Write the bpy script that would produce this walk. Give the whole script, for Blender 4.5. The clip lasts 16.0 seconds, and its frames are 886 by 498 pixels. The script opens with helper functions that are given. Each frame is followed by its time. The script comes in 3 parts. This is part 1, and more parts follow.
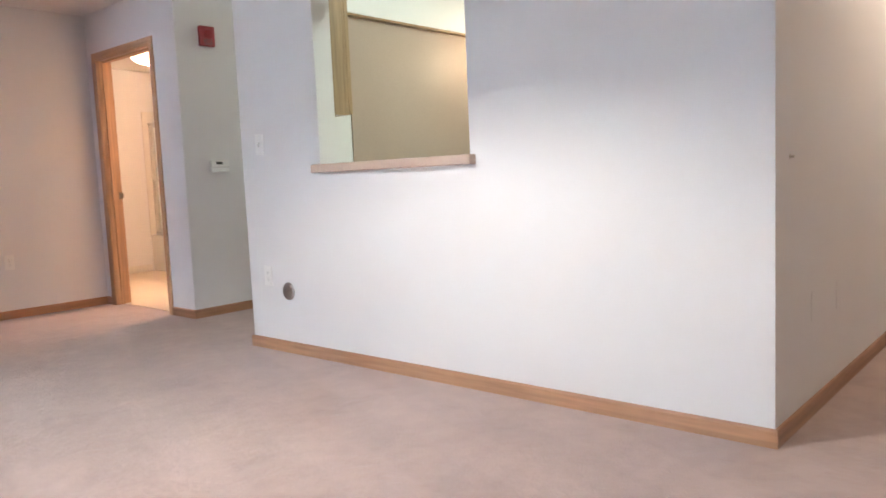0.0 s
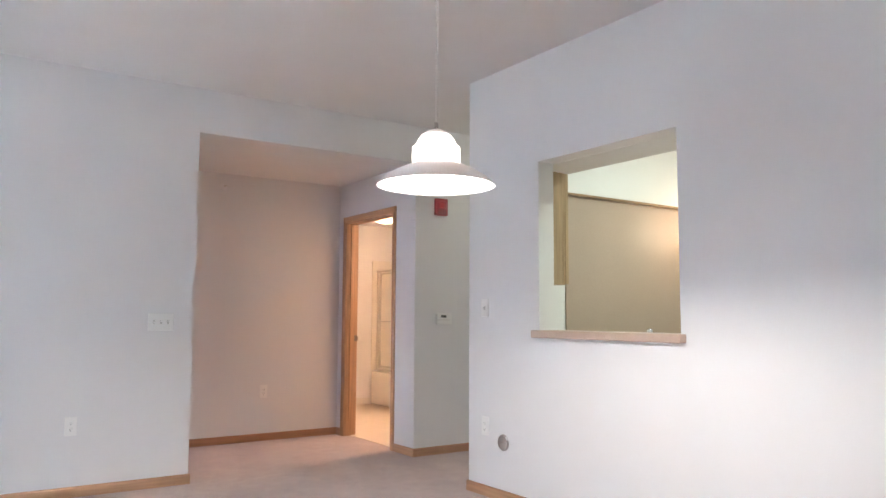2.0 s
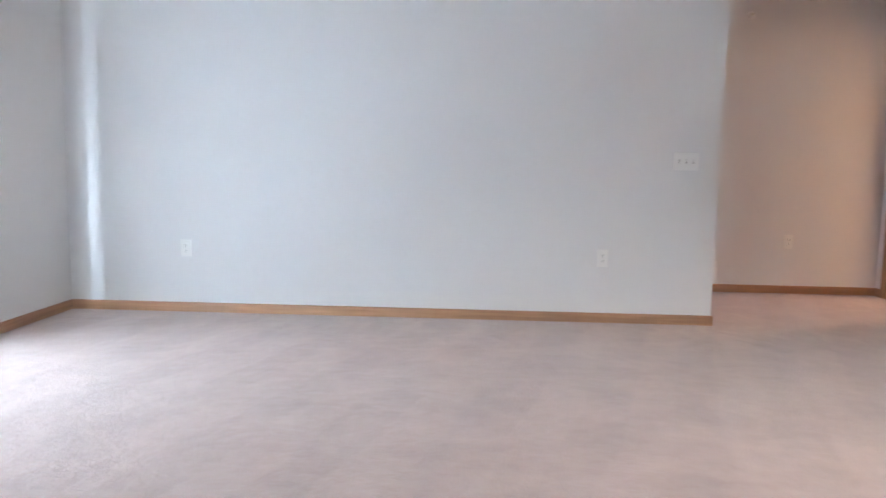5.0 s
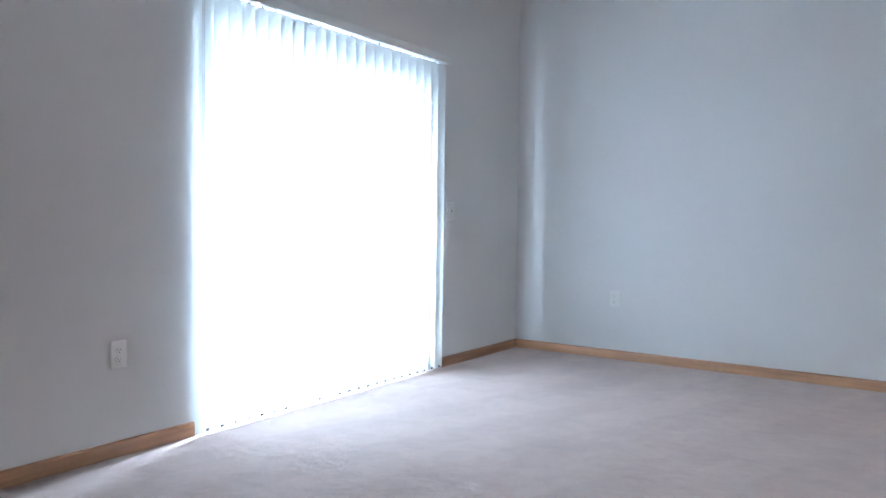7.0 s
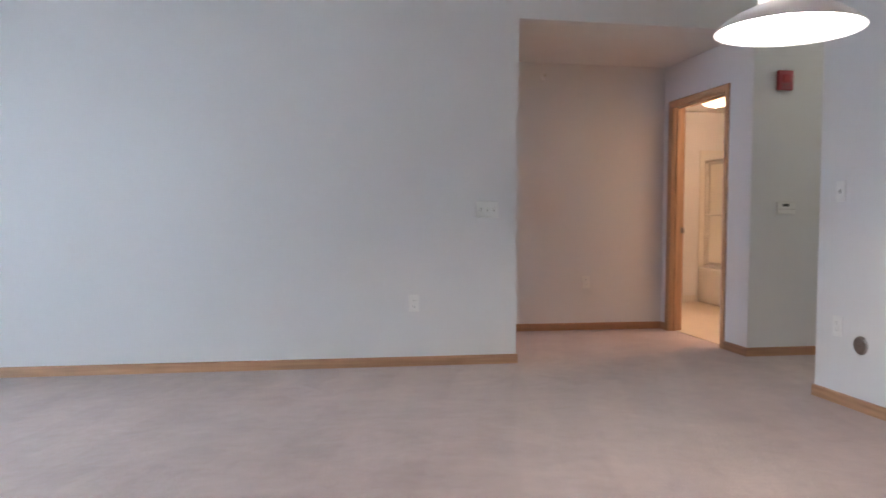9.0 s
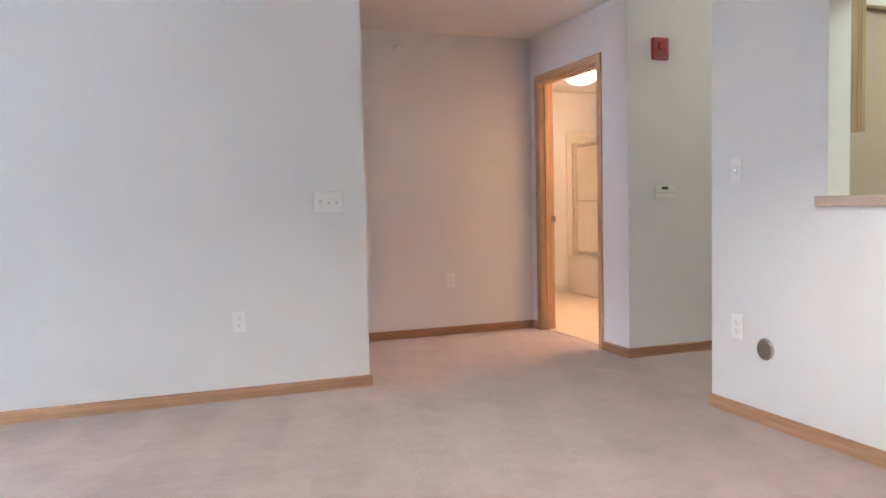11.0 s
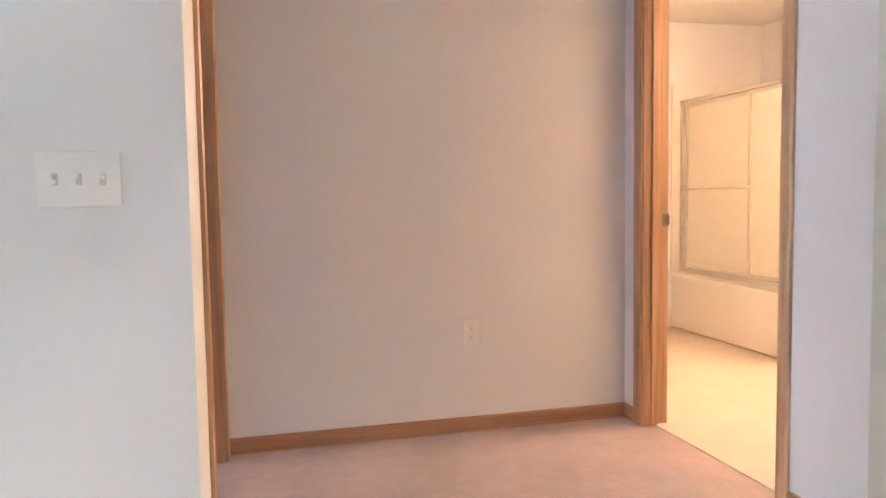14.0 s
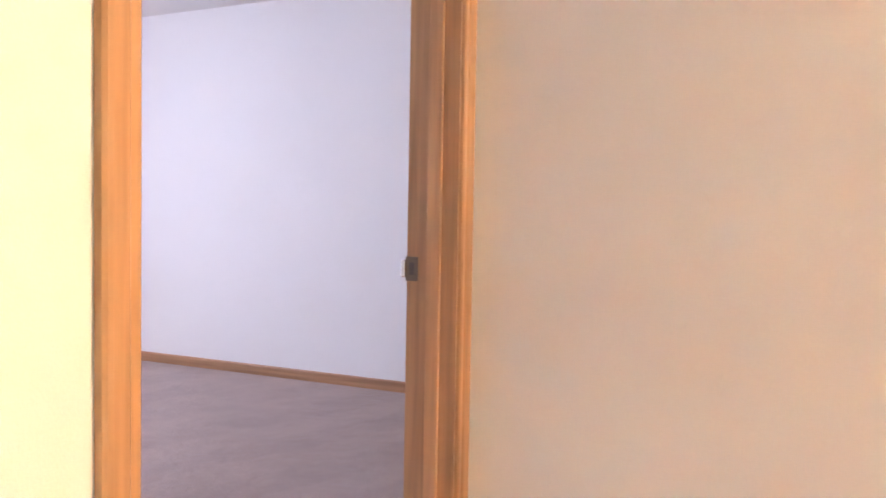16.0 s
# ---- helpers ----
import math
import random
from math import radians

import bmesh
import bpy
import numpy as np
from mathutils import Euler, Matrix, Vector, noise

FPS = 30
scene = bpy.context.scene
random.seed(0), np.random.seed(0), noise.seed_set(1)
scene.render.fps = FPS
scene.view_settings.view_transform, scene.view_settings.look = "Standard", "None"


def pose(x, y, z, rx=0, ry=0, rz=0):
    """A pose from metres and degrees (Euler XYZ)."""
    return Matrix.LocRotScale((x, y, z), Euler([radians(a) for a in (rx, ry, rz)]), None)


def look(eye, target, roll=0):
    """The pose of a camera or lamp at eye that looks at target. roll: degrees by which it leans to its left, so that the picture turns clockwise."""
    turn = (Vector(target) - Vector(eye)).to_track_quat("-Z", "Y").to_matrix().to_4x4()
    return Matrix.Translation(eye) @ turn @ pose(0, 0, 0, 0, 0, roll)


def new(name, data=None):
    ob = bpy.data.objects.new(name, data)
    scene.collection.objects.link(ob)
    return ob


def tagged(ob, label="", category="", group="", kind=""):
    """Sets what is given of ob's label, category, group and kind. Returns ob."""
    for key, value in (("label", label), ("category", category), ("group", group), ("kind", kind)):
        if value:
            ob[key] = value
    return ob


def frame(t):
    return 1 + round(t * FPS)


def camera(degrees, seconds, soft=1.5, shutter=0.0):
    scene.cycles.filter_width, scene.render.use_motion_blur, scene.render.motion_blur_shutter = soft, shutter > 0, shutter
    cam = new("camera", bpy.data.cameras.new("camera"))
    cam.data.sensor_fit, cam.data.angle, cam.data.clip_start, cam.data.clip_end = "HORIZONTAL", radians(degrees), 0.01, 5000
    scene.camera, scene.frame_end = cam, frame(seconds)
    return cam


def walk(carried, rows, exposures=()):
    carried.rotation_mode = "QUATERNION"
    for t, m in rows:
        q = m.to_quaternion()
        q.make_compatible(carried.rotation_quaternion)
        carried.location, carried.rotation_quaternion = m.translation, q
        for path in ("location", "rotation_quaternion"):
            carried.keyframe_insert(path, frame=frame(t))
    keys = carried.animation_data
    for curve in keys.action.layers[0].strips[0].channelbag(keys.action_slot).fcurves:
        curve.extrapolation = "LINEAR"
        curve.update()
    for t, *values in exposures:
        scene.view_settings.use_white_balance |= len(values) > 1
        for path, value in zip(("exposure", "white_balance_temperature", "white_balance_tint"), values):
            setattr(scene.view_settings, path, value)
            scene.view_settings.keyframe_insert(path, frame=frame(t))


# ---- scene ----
# One flat: living room with a patio door, recess hall with two doors, bathroom, bedroom, kitchen behind a hatch.
PATH = [
    (0, -1.062, -4.962, 0.969, -49.02, -5.60, 2.49),
    (0.5, -1.260, -5.036, 1.031, -44.70, -5.46, 2.61),
    (1, -1.432, -5.191, 1.077, -38.86, -3.04, 1.76),
    (1.5, -1.442, -5.226, 1.106, -35.30, 1.60, 0.36),
    (2, -1.465, -5.229, 1.136, -34.16, 5.22, -0.34),
    (2.5, -1.474, -5.210, 1.119, -33.71, 3.31, -0.43),
    (3, -1.459, -5.143, 1.082, -32.36, -1.59, -0.42),
    (3.5, -1.354, -4.981, 1.078, -27.69, -5.17, -0.80),
    (4, -1.402, -4.901, 1.096, -19.00, -7.01, -0.30),
    (4.5, -1.490, -4.996, 1.060, -8.08, -6.42, 0.31),
    (5, -1.557, -4.982, 1.045, 2.96, -6.51, -0.95),
    (5.2, -1.529, -4.941, 1.053, 7.77, -6.71, -0.82),
    (5.9, -1.528, -5.018, 1.042, 25.31, -5.48, -0.75),
    (6.5, -1.536, -5.136, 1.024, 33.92, -3.55, -0.73),
    (6.9, -1.540, -5.200, 1.016, 34.97, -2.50, -0.73),
    (7.3, -1.542, -5.227, 1.012, 30.24, -2.05, -0.72),
    (7.5, -1.521, -5.245, 1.023, 27.10, -2.31, -0.70),
    (8, -1.487, -5.213, 1.080, 16.30, -2.92, -0.32),
    (8.5, -1.429, -5.183, 1.100, 3.39, -2.69, 0.08),
    (9, -1.413, -5.080, 1.044, -9.84, -2.56, -0.36),
    (9.5, -1.336, -4.945, 1.071, -18.61, -2.27, 0.74),
    (9.7, -1.336, -4.902, 1.067, -20.56, -2.25, 0.92),
    (11.8, -0.798, -3.592, 1.038, -19.78, -3.71, 1.44),
    (12, -0.740, -3.420, 1.023, -20.21, -3.42, 1.48),
    (12.5, -0.557, -2.992, 1.027, -20.26, -3.11, 1.17),
    (13, -0.337, -2.595, 1.027, -19.57, -3.85, 0.94),
    (13.5, -0.073, -2.180, 1.023, -17.65, -4.23, 1.32),
    (14, 0.127, -1.694, 1.043, -14.54, -4.06, 0.88),
    (14.5, 0.335, -1.371, 1.037, -9.63, -4.01, 0.44),
    (15, 0.483, -0.957, 1.032, -1.97, -3.38, 0.15),
    (15.5, 0.568, -0.567, 1.046, 9.12, -2.83, -0.64),
    (16, 0.661, -0.238, 1.039, 24.16, -2.25, -0.99),
]
cam = camera(61.68, 16.0, soft=1.5, shutter=0.2)
walk(cam, [(t, pose(x, y, z, 90 + pitch, roll, yaw)) for t, x, y, z, yaw, pitch, roll in PATH],
     exposures=[(0.0, 0.65, 6350, 11), (2.0, 0.64, 6350, 11), (4.0, 0.53, 6450, 11), (5.2, 0.45, 6250, 10), (7.3, -0.18, 5800, 8), (8.0, -0.1, 5900, 9),
                (9.0, 0.05, 6300, 11), (9.7, 0.2, 6400, 11), (11.8, 0.9, 6500, 10), (13.0, 1.05, 6500, 9), (14.5, 1.02, 6600, 9), (15.0, 1.05, 6600, 9), (15.5, 1.12, 7000, 9), (16.0, 1.7, 7400, 8)])

# ---- light ----
world = bpy.data.worlds.new("sky")
scene.world = world
world.use_nodes = True
wn = world.node_tree
sky = wn.nodes.new("ShaderNodeTexSky")
sky.sky_type, sky.sun_disc = "NISHITA", False
sky.sun_elevation, sky.sun_rotation = radians(50), radians(95)
wn.links.new(sky.outputs[0], wn.nodes["Background"].inputs[0])
wn.nodes["Background"].inputs[1].default_value = 0.15


def lamp(name, kind, energy, color, m, size=0.1, size_y=0.0):
    li = bpy.data.lights.new(name, kind)
    li.energy, li.color = energy, color
    if kind == "AREA":
        li.shape, li.size, li.size_y = "RECTANGLE", size, size_y or size
    elif kind == "SUN":
        li.angle = size
    else:
        li.shadow_soft_size = size
    ob = new(name, li)
    ob.matrix_world = m
    return ob


DAY = (0.67, 0.84, 1.0)
TUNGSTEN = (1.0, 0.63, 0.385)
SOFTWARM = (1.0, 0.80, 0.60)
FLUO = (0.83, 1.0, 0.86)

# ---- plan, in metres ----
CEIL, HALL, BATH_CEIL = 2.743, 2.425, 2.33
XD = 1.80
YDL, YDR = 1.312, 0.311
YB = 1.413
XP, YPF, YPN = 1.50, -1.175, -4.18
HATCH = (-2.900, -1.88, 1.038, 2.078)
XL = -4.40
SLIDER = (-3.02, -1.15, 0.0, 1.97)
LAMP_AT, LAMP_Z = (-0.02, -3.05), 1.60

# sky light in the patio door's opening, behind the drawn blinds that scatter it
# (strengths set by hand, strongest low down, to keep the upper vanes visible)
for label, watts, z0, z1 in (("patio_daylight", 1560, 0.04, 1.05), ("patio_daylight_middle", 260, 1.07, 1.45), ("patio_daylight_upper", 62, 1.47, 1.93)):
    lamp(label, "AREA", watts, DAY, look((XL - 0.118, -2.085, (z0 + z1) / 2), (0, -2.085, (z0 + z1) / 2)), 1.84, z1 - z0)
bedroom_day = lamp("bedroom_daylight", "AREA", 34, (0.60, 0.66, 1.0), look((XL - 0.05, 1.2, 1.5), (0, 1.2, 1.3)), 1.36, 1.16)
lamp("pendant_bulb", "POINT", 70, (1.0, 0.94, 0.87), pose(*LAMP_AT, LAMP_Z + 0.08), 0.045)
lamp("bath_bulb", "POINT", 300, (1.0, 0.615, 0.385), pose(2.76, 2.20, 2.25), 0.04)
lamp("vanity_bulbs", "AREA", 55, TUNGSTEN, look((3.87, 1.12, 1.93), (2.0, 0.9, 1.6)), 0.5, 0.10)
lamp("kitchen_tube", "AREA", 19, FLUO, pose(2.7, -2.9, CEIL - 0.07), 0.3, 1.1)
lamp("puck_bulb", "POINT", 3.6, (1.0, 0.78, 0.52), pose(3.50, -1.62, 1.86), 0.04)
lamp("dining_bulb", "POINT", 40, SOFTWARM, pose(3.25, -4.75, CEIL - 0.16), 0.06)
# fill lamp added to brighten the entry wall, no fixture known there
lamp("entry_fill", "POINT", 34, (1.0, 1.0, 0.82), pose(3.9, -0.6, CEIL - 0.13), 0.04)
lamp("sun", "SUN", 2.0, (1.0, 0.96, 0.9), look((-3, -8, 9), (0, 0, 0)), 0.2)


# ---- materials ----
def material(name, base, rough=0.6, metal=0.0, grain=0.06, scale=8.0, fine=220.0, bump=0.08, stretch=(1, 1, 1), **more):
    """A surface whose colour varies at two scales, with a fine relief."""
    m = bpy.data.materials.new(name)
    m.use_nodes = True
    n, l = m.node_tree.nodes, m.node_tree.links
    b = n["Principled BSDF"]
    b.inputs["Roughness"].default_value, b.inputs["Metallic"].default_value = rough, metal
    for key, value in more.items():
        b.inputs[key.replace("_", " ")].default_value = value
    co, mp = n.new("ShaderNodeTexCoord"), n.new("ShaderNodeMapping")
    mp.inputs["Scale"].default_value = stretch
    l.new(co.outputs["Object"], mp.inputs[0])
    big, small, mix = n.new("ShaderNodeTexNoise"), n.new("ShaderNodeTexNoise"), n.new("ShaderNodeMixRGB")
    big.inputs["Scale"].default_value, big.inputs["Detail"].default_value = scale, 4
    small.inputs["Scale"].default_value, small.inputs["Detail"].default_value = fine, 2
    l.new(mp.outputs[0], big.inputs[0]), l.new(mp.outputs[0], small.inputs[0])
    add = n.new("ShaderNodeMath")
    add.operation = "ADD"
    l.new(big.outputs[0], add.inputs[0]), l.new(small.outputs[0], add.inputs[1])
    ramp = n.new("ShaderNodeMapRange")
    ramp.inputs[1].default_value, ramp.inputs[2].default_value = 0.7, 1.3
    l.new(add.outputs[0], ramp.inputs[0])
    mix.inputs[1].default_value = (*[c * (1 - grain) for c in base], 1)
    mix.inputs[2].default_value = (*[min(1, c * (1 + grain)) for c in base], 1)
    l.new(ramp.outputs[0], mix.inputs[0])
    l.new(mix.outputs[0], b.inputs["Base Color"])
    if bump:
        bp = n.new("ShaderNodeBump")
        bp.inputs["Strength"].default_value, bp.inputs["Distance"].default_value = bump, 0.003
        l.new(small.outputs[0], bp.inputs["Height"])
        l.new(bp.outputs[0], b.inputs["Normal"])
    return m


def oak(name, stretch, base=(0.475, 0.272, 0.145)):
    """Honey-stained oak with a long grain along the axis that is stretched least."""
    m = material(name, base, 0.38, 0, 0.22, 9, 55, 0.06, stretch)
    n, l = m.node_tree.nodes, m.node_tree.links
    wave = n.new("ShaderNodeTexNoise")
    wave.inputs["Scale"].default_value, wave.inputs["Detail"].default_value, wave.inputs["Distortion"].default_value = 26, 6, 0.6
    mp = [q for q in n if q.type == "MAPPING"][0]
    l.new(mp.outputs[0], wave.inputs[0])
    mul = n.new("ShaderNodeMixRGB")
    mul.blend_type = "MULTIPLY"
    mul.inputs[0].default_value = 0.38
    rng = n.new("ShaderNodeMapRange")
    rng.inputs[1].default_value, rng.inputs[2].default_value, rng.inputs[3].default_value = 0.35, 0.62, 0.55
    l.new(wave.outputs[0], rng.inputs[0])
    b = n["Principled BSDF"]
    old = b.inputs["Base Color"].links[0].from_socket
    l.new(old, mul.inputs[1]), l.new(rng.outputs[0], mul.inputs[2])
    l.new(mul.outputs[0], b.inputs["Base Color"])
    return m


def carpet_material():
    """Cut-pile carpet: fine tufts, brushed patches left by a vacuum cleaner."""
    m = material("carpet", (0.475, 0.350, 0.308), 0.95, 0, 0.10, 3.0, 330, 0.9)
    n, l = m.node_tree.nodes, m.node_tree.links
    b = n["Principled BSDF"]
    b.inputs["Sheen Weight"].default_value = 0.25
    co, mp, no = n.new("ShaderNodeTexCoord"), n.new("ShaderNodeMapping"), n.new("ShaderNodeTexNoise")
    mp.inputs["Scale"].default_value, mp.inputs["Rotation"].default_value = (1.3, 2.6, 1), (0, 0, 0.5)
    no.inputs["Scale"].default_value, no.inputs["Detail"].default_value, no.inputs["Distortion"].default_value = 1.1, 3, 1.2
    l.new(co.outputs["Object"], mp.inputs[0]), l.new(mp.outputs[0], no.inputs[0])
    rng = n.new("ShaderNodeMapRange")
    rng.inputs[1].default_value, rng.inputs[2].default_value = 0.35, 0.68
    rng.inputs[3].default_value, rng.inputs[4].default_value = 0.925, 1.0
    l.new(no.outputs[0], rng.inputs[0])
    mul = n.new("ShaderNodeMixRGB")
    mul.blend_type, mul.inputs[0].default_value = "MULTIPLY", 1.0
    old = b.inputs["Base Color"].links[0].from_socket
    l.new(old, mul.inputs[1]), l.new(rng.outputs[0], mul.inputs[2])
    # alternating strokes, a cleaner's head wide
    mp2, wv, r2, mul2 = n.new("ShaderNodeMapping"), n.new("ShaderNodeTexWave"), n.new("ShaderNodeMapRange"), n.new("ShaderNodeMixRGB")
    mp2.inputs["Rotation"].default_value = (0, 0, 0.32)
    wv.inputs["Scale"].default_value, wv.inputs["Distortion"].default_value = 0.75, 3.5
    wv.inputs["Detail"].default_value, wv.inputs["Detail Scale"].default_value = 3, 0.7
    r2.inputs[1].default_value, r2.inputs[2].default_value = 0.44, 0.58
    r2.inputs[3].default_value, r2.inputs[4].default_value = 0.945, 1.0
    mul2.blend_type, mul2.inputs[0].default_value = "MULTIPLY", 1.0
    l.new(co.outputs["Object"], mp2.inputs[0]), l.new(mp2.outputs[0], wv.inputs[0]), l.new(wv.outputs[1], r2.inputs[0])
    l.new(mul.outputs[0], mul2.inputs[1]), l.new(r2.outputs[0], mul2.inputs[2])
    # crushed and lifted tufts, a hand wide and a finger wide
    tuft, r3, mul3 = n.new("ShaderNodeTexNoise"), n.new("ShaderNodeMapRange"), n.new("ShaderNodeMixRGB")
    tuft.inputs["Scale"].default_value, tuft.inputs["Detail"].default_value, tuft.inputs["Roughness"].default_value = 11, 6, 0.68
    r3.inputs[1].default_value, r3.inputs[2].default_value = 0.33, 0.67
    r3.inputs[3].default_value, r3.inputs[4].default_value = 0.91, 1.04
    mul3.blend_type, mul3.inputs[0].default_value = "MULTIPLY", 1.0
    l.new(co.outputs["Object"], tuft.inputs[0]), l.new(tuft.outputs[0], r3.inputs[0])
    l.new(mul2.outputs[0], mul3.inputs[1]), l.new(r3.outputs[0], mul3.inputs[2])
    # wedge-shaped strokes where the cleaner was pushed up to the wall and pulled back
    warp, sep, jig = n.new("ShaderNodeTexNoise"), n.new("ShaderNodeSeparateXYZ"), n.new("ShaderNodeMath")
    warp.inputs["Scale"].default_value, warp.inputs["Detail"].default_value = 2.2, 3
    l.new(co.outputs["Object"], warp.inputs[0]), l.new(co.outputs["Object"], sep.inputs[0])
    jig.operation, jig.inputs[1].default_value = "MULTIPLY_ADD", 0.45
    l.new(warp.outputs[0], jig.inputs[0]), l.new(sep.outputs[0], jig.inputs[2])
    fold, reach, less, r4, mul4 = (n.new("ShaderNodeMath"), n.new("ShaderNodeMapRange"), n.new("ShaderNodeMath"),
                                   n.new("ShaderNodeMapRange"), n.new("ShaderNodeMixRGB"))
    fold.operation, fold.inputs[1].default_value = "PINGPONG", 0.19
    l.new(jig.outputs[0], fold.inputs[0])
    reach.inputs[1].default_value, reach.inputs[2].default_value = -0.75, -0.05
    reach.inputs[3].default_value, reach.inputs[4].default_value = 0.0, 0.19
    l.new(sep.outputs[1], reach.inputs[0])
    less.operation = "SUBTRACT"
    l.new(fold.outputs[0], less.inputs[0]), l.new(reach.outputs[0], less.inputs[1])
    r4.inputs[1].default_value, r4.inputs[2].default_value = -0.02, 0.02
    r4.inputs[3].default_value, r4.inputs[4].default_value = 0.935, 1.0
    l.new(less.outputs[0], r4.inputs[0])
    mul4.blend_type, mul4.inputs[0].default_value = "MULTIPLY", 1.0
    l.new(mul3.outputs[0], mul4.inputs[1]), l.new(r4.outputs[0], mul4.inputs[2])
    l.new(mul4.outputs[0], b.inputs["Base Color"])
    dents = n.new("ShaderNodeBump")
    dents.inputs["Strength"].default_value, dents.inputs["Distance"].default_value = 0.65, 0.02
    l.new(tuft.outputs[0], dents.inputs["Height"])
    l.new(b.inputs["Normal"].links[0].from_socket, dents.inputs["Normal"])
    l.new(dents.outputs[0], b.inputs["Normal"])
    return m


def glass_material(name, color, rough):
    m = bpy.data.materials.new(name)
    m.use_nodes = True
    b = m.node_tree.nodes["Principled BSDF"]
    b.inputs["Base Color"].default_value = (*color, 1)
    b.inputs["Roughness"].default_value, b.inputs["Transmission Weight"].default_value, b.inputs["IOR"].default_value = rough, 1.0, 1.45
    return m


def translucent_material(name, color, share):
    """A sheet that lets a share of the light through, scattered."""
    m = material(name, color, 0.5, 0, 0.02, 6, 150, 0.03)
    n, l = m.node_tree.nodes, m.node_tree.links
    t, mix = n.new("ShaderNodeBsdfTranslucent"), n.new("ShaderNodeMixShader")
    t.inputs[0].default_value = (*color, 1)
    mix.inputs[0].default_value = share
    l.new(n["Principled BSDF"].outputs[0], mix.inputs[1]), l.new(t.outputs[0], mix.inputs[2])
    l.new(mix.outputs[0], n["Material Output"].inputs[0])
    return m


def glowing(name, color, strength):
    m = bpy.data.materials.new(name)
    m.use_nodes = True
    b = m.node_tree.nodes["Principled BSDF"]
    b.inputs["Base Color"].default_value = (0.85, 0.83, 0.8, 1)
    b.inputs["Emission Color"].default_value = (*color, 1)
    b.inputs["Emission Strength"].default_value = strength
    return m


PAINT = material("wall_paint", (0.77, 0.755, 0.75), 0.62, 0, 0.018, 1.6, 260, 0.12)
CEILING = material("ceiling_paint", (0.77, 0.75, 0.735), 0.9, 0, 0.03, 2.0, 160, 0.5)
CARPET = carpet_material()
OAK_Z = oak("oak_upright", (1, 1, 0.05))
OAK_X = oak("oak_along_x", (0.05, 1, 1))
BASE_X = oak("baseboard_oak_x", (0.05, 1, 1), (0.395, 0.205, 0.108))
BASE_Y = oak("baseboard_oak_y", (1, 0.05, 1), (0.395, 0.205, 0.108))
CABINET = oak("cabinet_oak", (1, 1, 0.06), (0.36, 0.235, 0.125))
LEAF = oak("door_veneer", (1, 1, 0.05), (0.46, 0.33, 0.22))
PANEL = material("tan_panel", (0.40, 0.305, 0.245), 0.5, 0, 0.05, 1.5, 140, 0.04)
SILL = material("sill_laminate", (0.50, 0.36, 0.285), 0.4, 0, 0.08, 14, 240, 0.03)
PLASTIC = material("ivory_plastic", (0.84, 0.825, 0.80), 0.35, 0, 0.015, 10, 300, 0.02)
SLOT = material("slot_dark", (0.10, 0.09, 0.085), 0.6)
STEEL = material("brushed_steel", (0.42, 0.39, 0.37), 0.32, 1.0, 0.06, 30, 400, 0.03)
CHROME = material("chrome", (0.72, 0.71, 0.70), 0.14, 1.0, 0.03, 20, 300, 0.0)
BRONZE = material("strike_metal", (0.20, 0.16, 0.13), 0.35, 0.9, 0.1, 40, 300, 0.03)
SATIN = material("satin_aluminium", (0.66, 0.63, 0.58), 0.34, 0.9, 0.05, 20, 300, 0.02)
RED = material("alarm_red", (0.30, 0.025, 0.03), 0.45, 0, 0.05, 20, 200, 0.02)
LENS = material("strobe_lens", (0.32, 0.04, 0.04), 0.25, 0, 0.05, 30, 200, 0.03)
LCD = material("lcd_grey", (0.10, 0.11, 0.10), 0.25)
SHADE = translucent_material("shade_enamel", (0.80, 0.76, 0.76), 0.10)
CORD = material("white_cord", (0.86, 0.85, 0.83), 0.5)
BULB = glowing("bulb_glass", (1.0, 0.86, 0.68), 12.0)
DOME = glowing("bath_dome_glass", (1.0, 0.80, 0.50), 4.0)
DIFFUSER = glowing("tube_diffuser", (0.9, 1.0, 0.88), 2.0)
VANE = translucent_material("blind_vinyl", (0.84, 0.85, 0.85), 0.24)
FIBREGLASS = material("tub_fibreglass", (0.80, 0.76, 0.70), 0.22, 0, 0.015, 3, 120, 0.02)
OBSCURE = translucent_material("obscure_glass", (0.93, 0.90, 0.82), 0.5)
CLEAR = glass_material("clear_glass", (0.97, 0.99, 0.98), 0.0)
VINYL = material("vinyl_floor", (0.60, 0.50, 0.40), 0.35, 0, 0.06, 5, 120, 0.04)
FRAME = material("white_vinyl_frame", (0.80, 0.81, 0.80), 0.4)
GROUND = material("lawn", (0.07, 0.11, 0.045), 0.95, 0, 0.35, 1.2, 40, 0.4)
CONCRETE = material("patio_concrete", (0.42, 0.41, 0.39), 0.85, 0, 0.1, 3, 90, 0.2)


# ---- building helpers ----
def mesh_of(name, bm, mat, smooth=False):
    me = bpy.data.meshes.new(name)
    bmesh.ops.recalc_face_normals(bm, faces=bm.faces[:])
    bm.to_mesh(me)
    bm.free()
    me.materials.append(mat)
    if smooth:
        for p in me.polygons:
            p.use_smooth = True
    return me


def part(name, bm, mat, parent, label="", smooth=False):
    """Links a bmesh as one mesh under a thing or a part."""
    ob = new(name, mesh_of(name, bm, mat, smooth))
    ob.parent = parent
    return tagged(ob, label) if label else ob


def thing(name, m, label, category, group="", kind=""):
    """An Empty at a thing's base, to which its parts are parented."""
    ob = new(name)
    ob.empty_display_size = 0.1
    ob.matrix_basis = m
    return tagged(ob, label, category, group, kind)


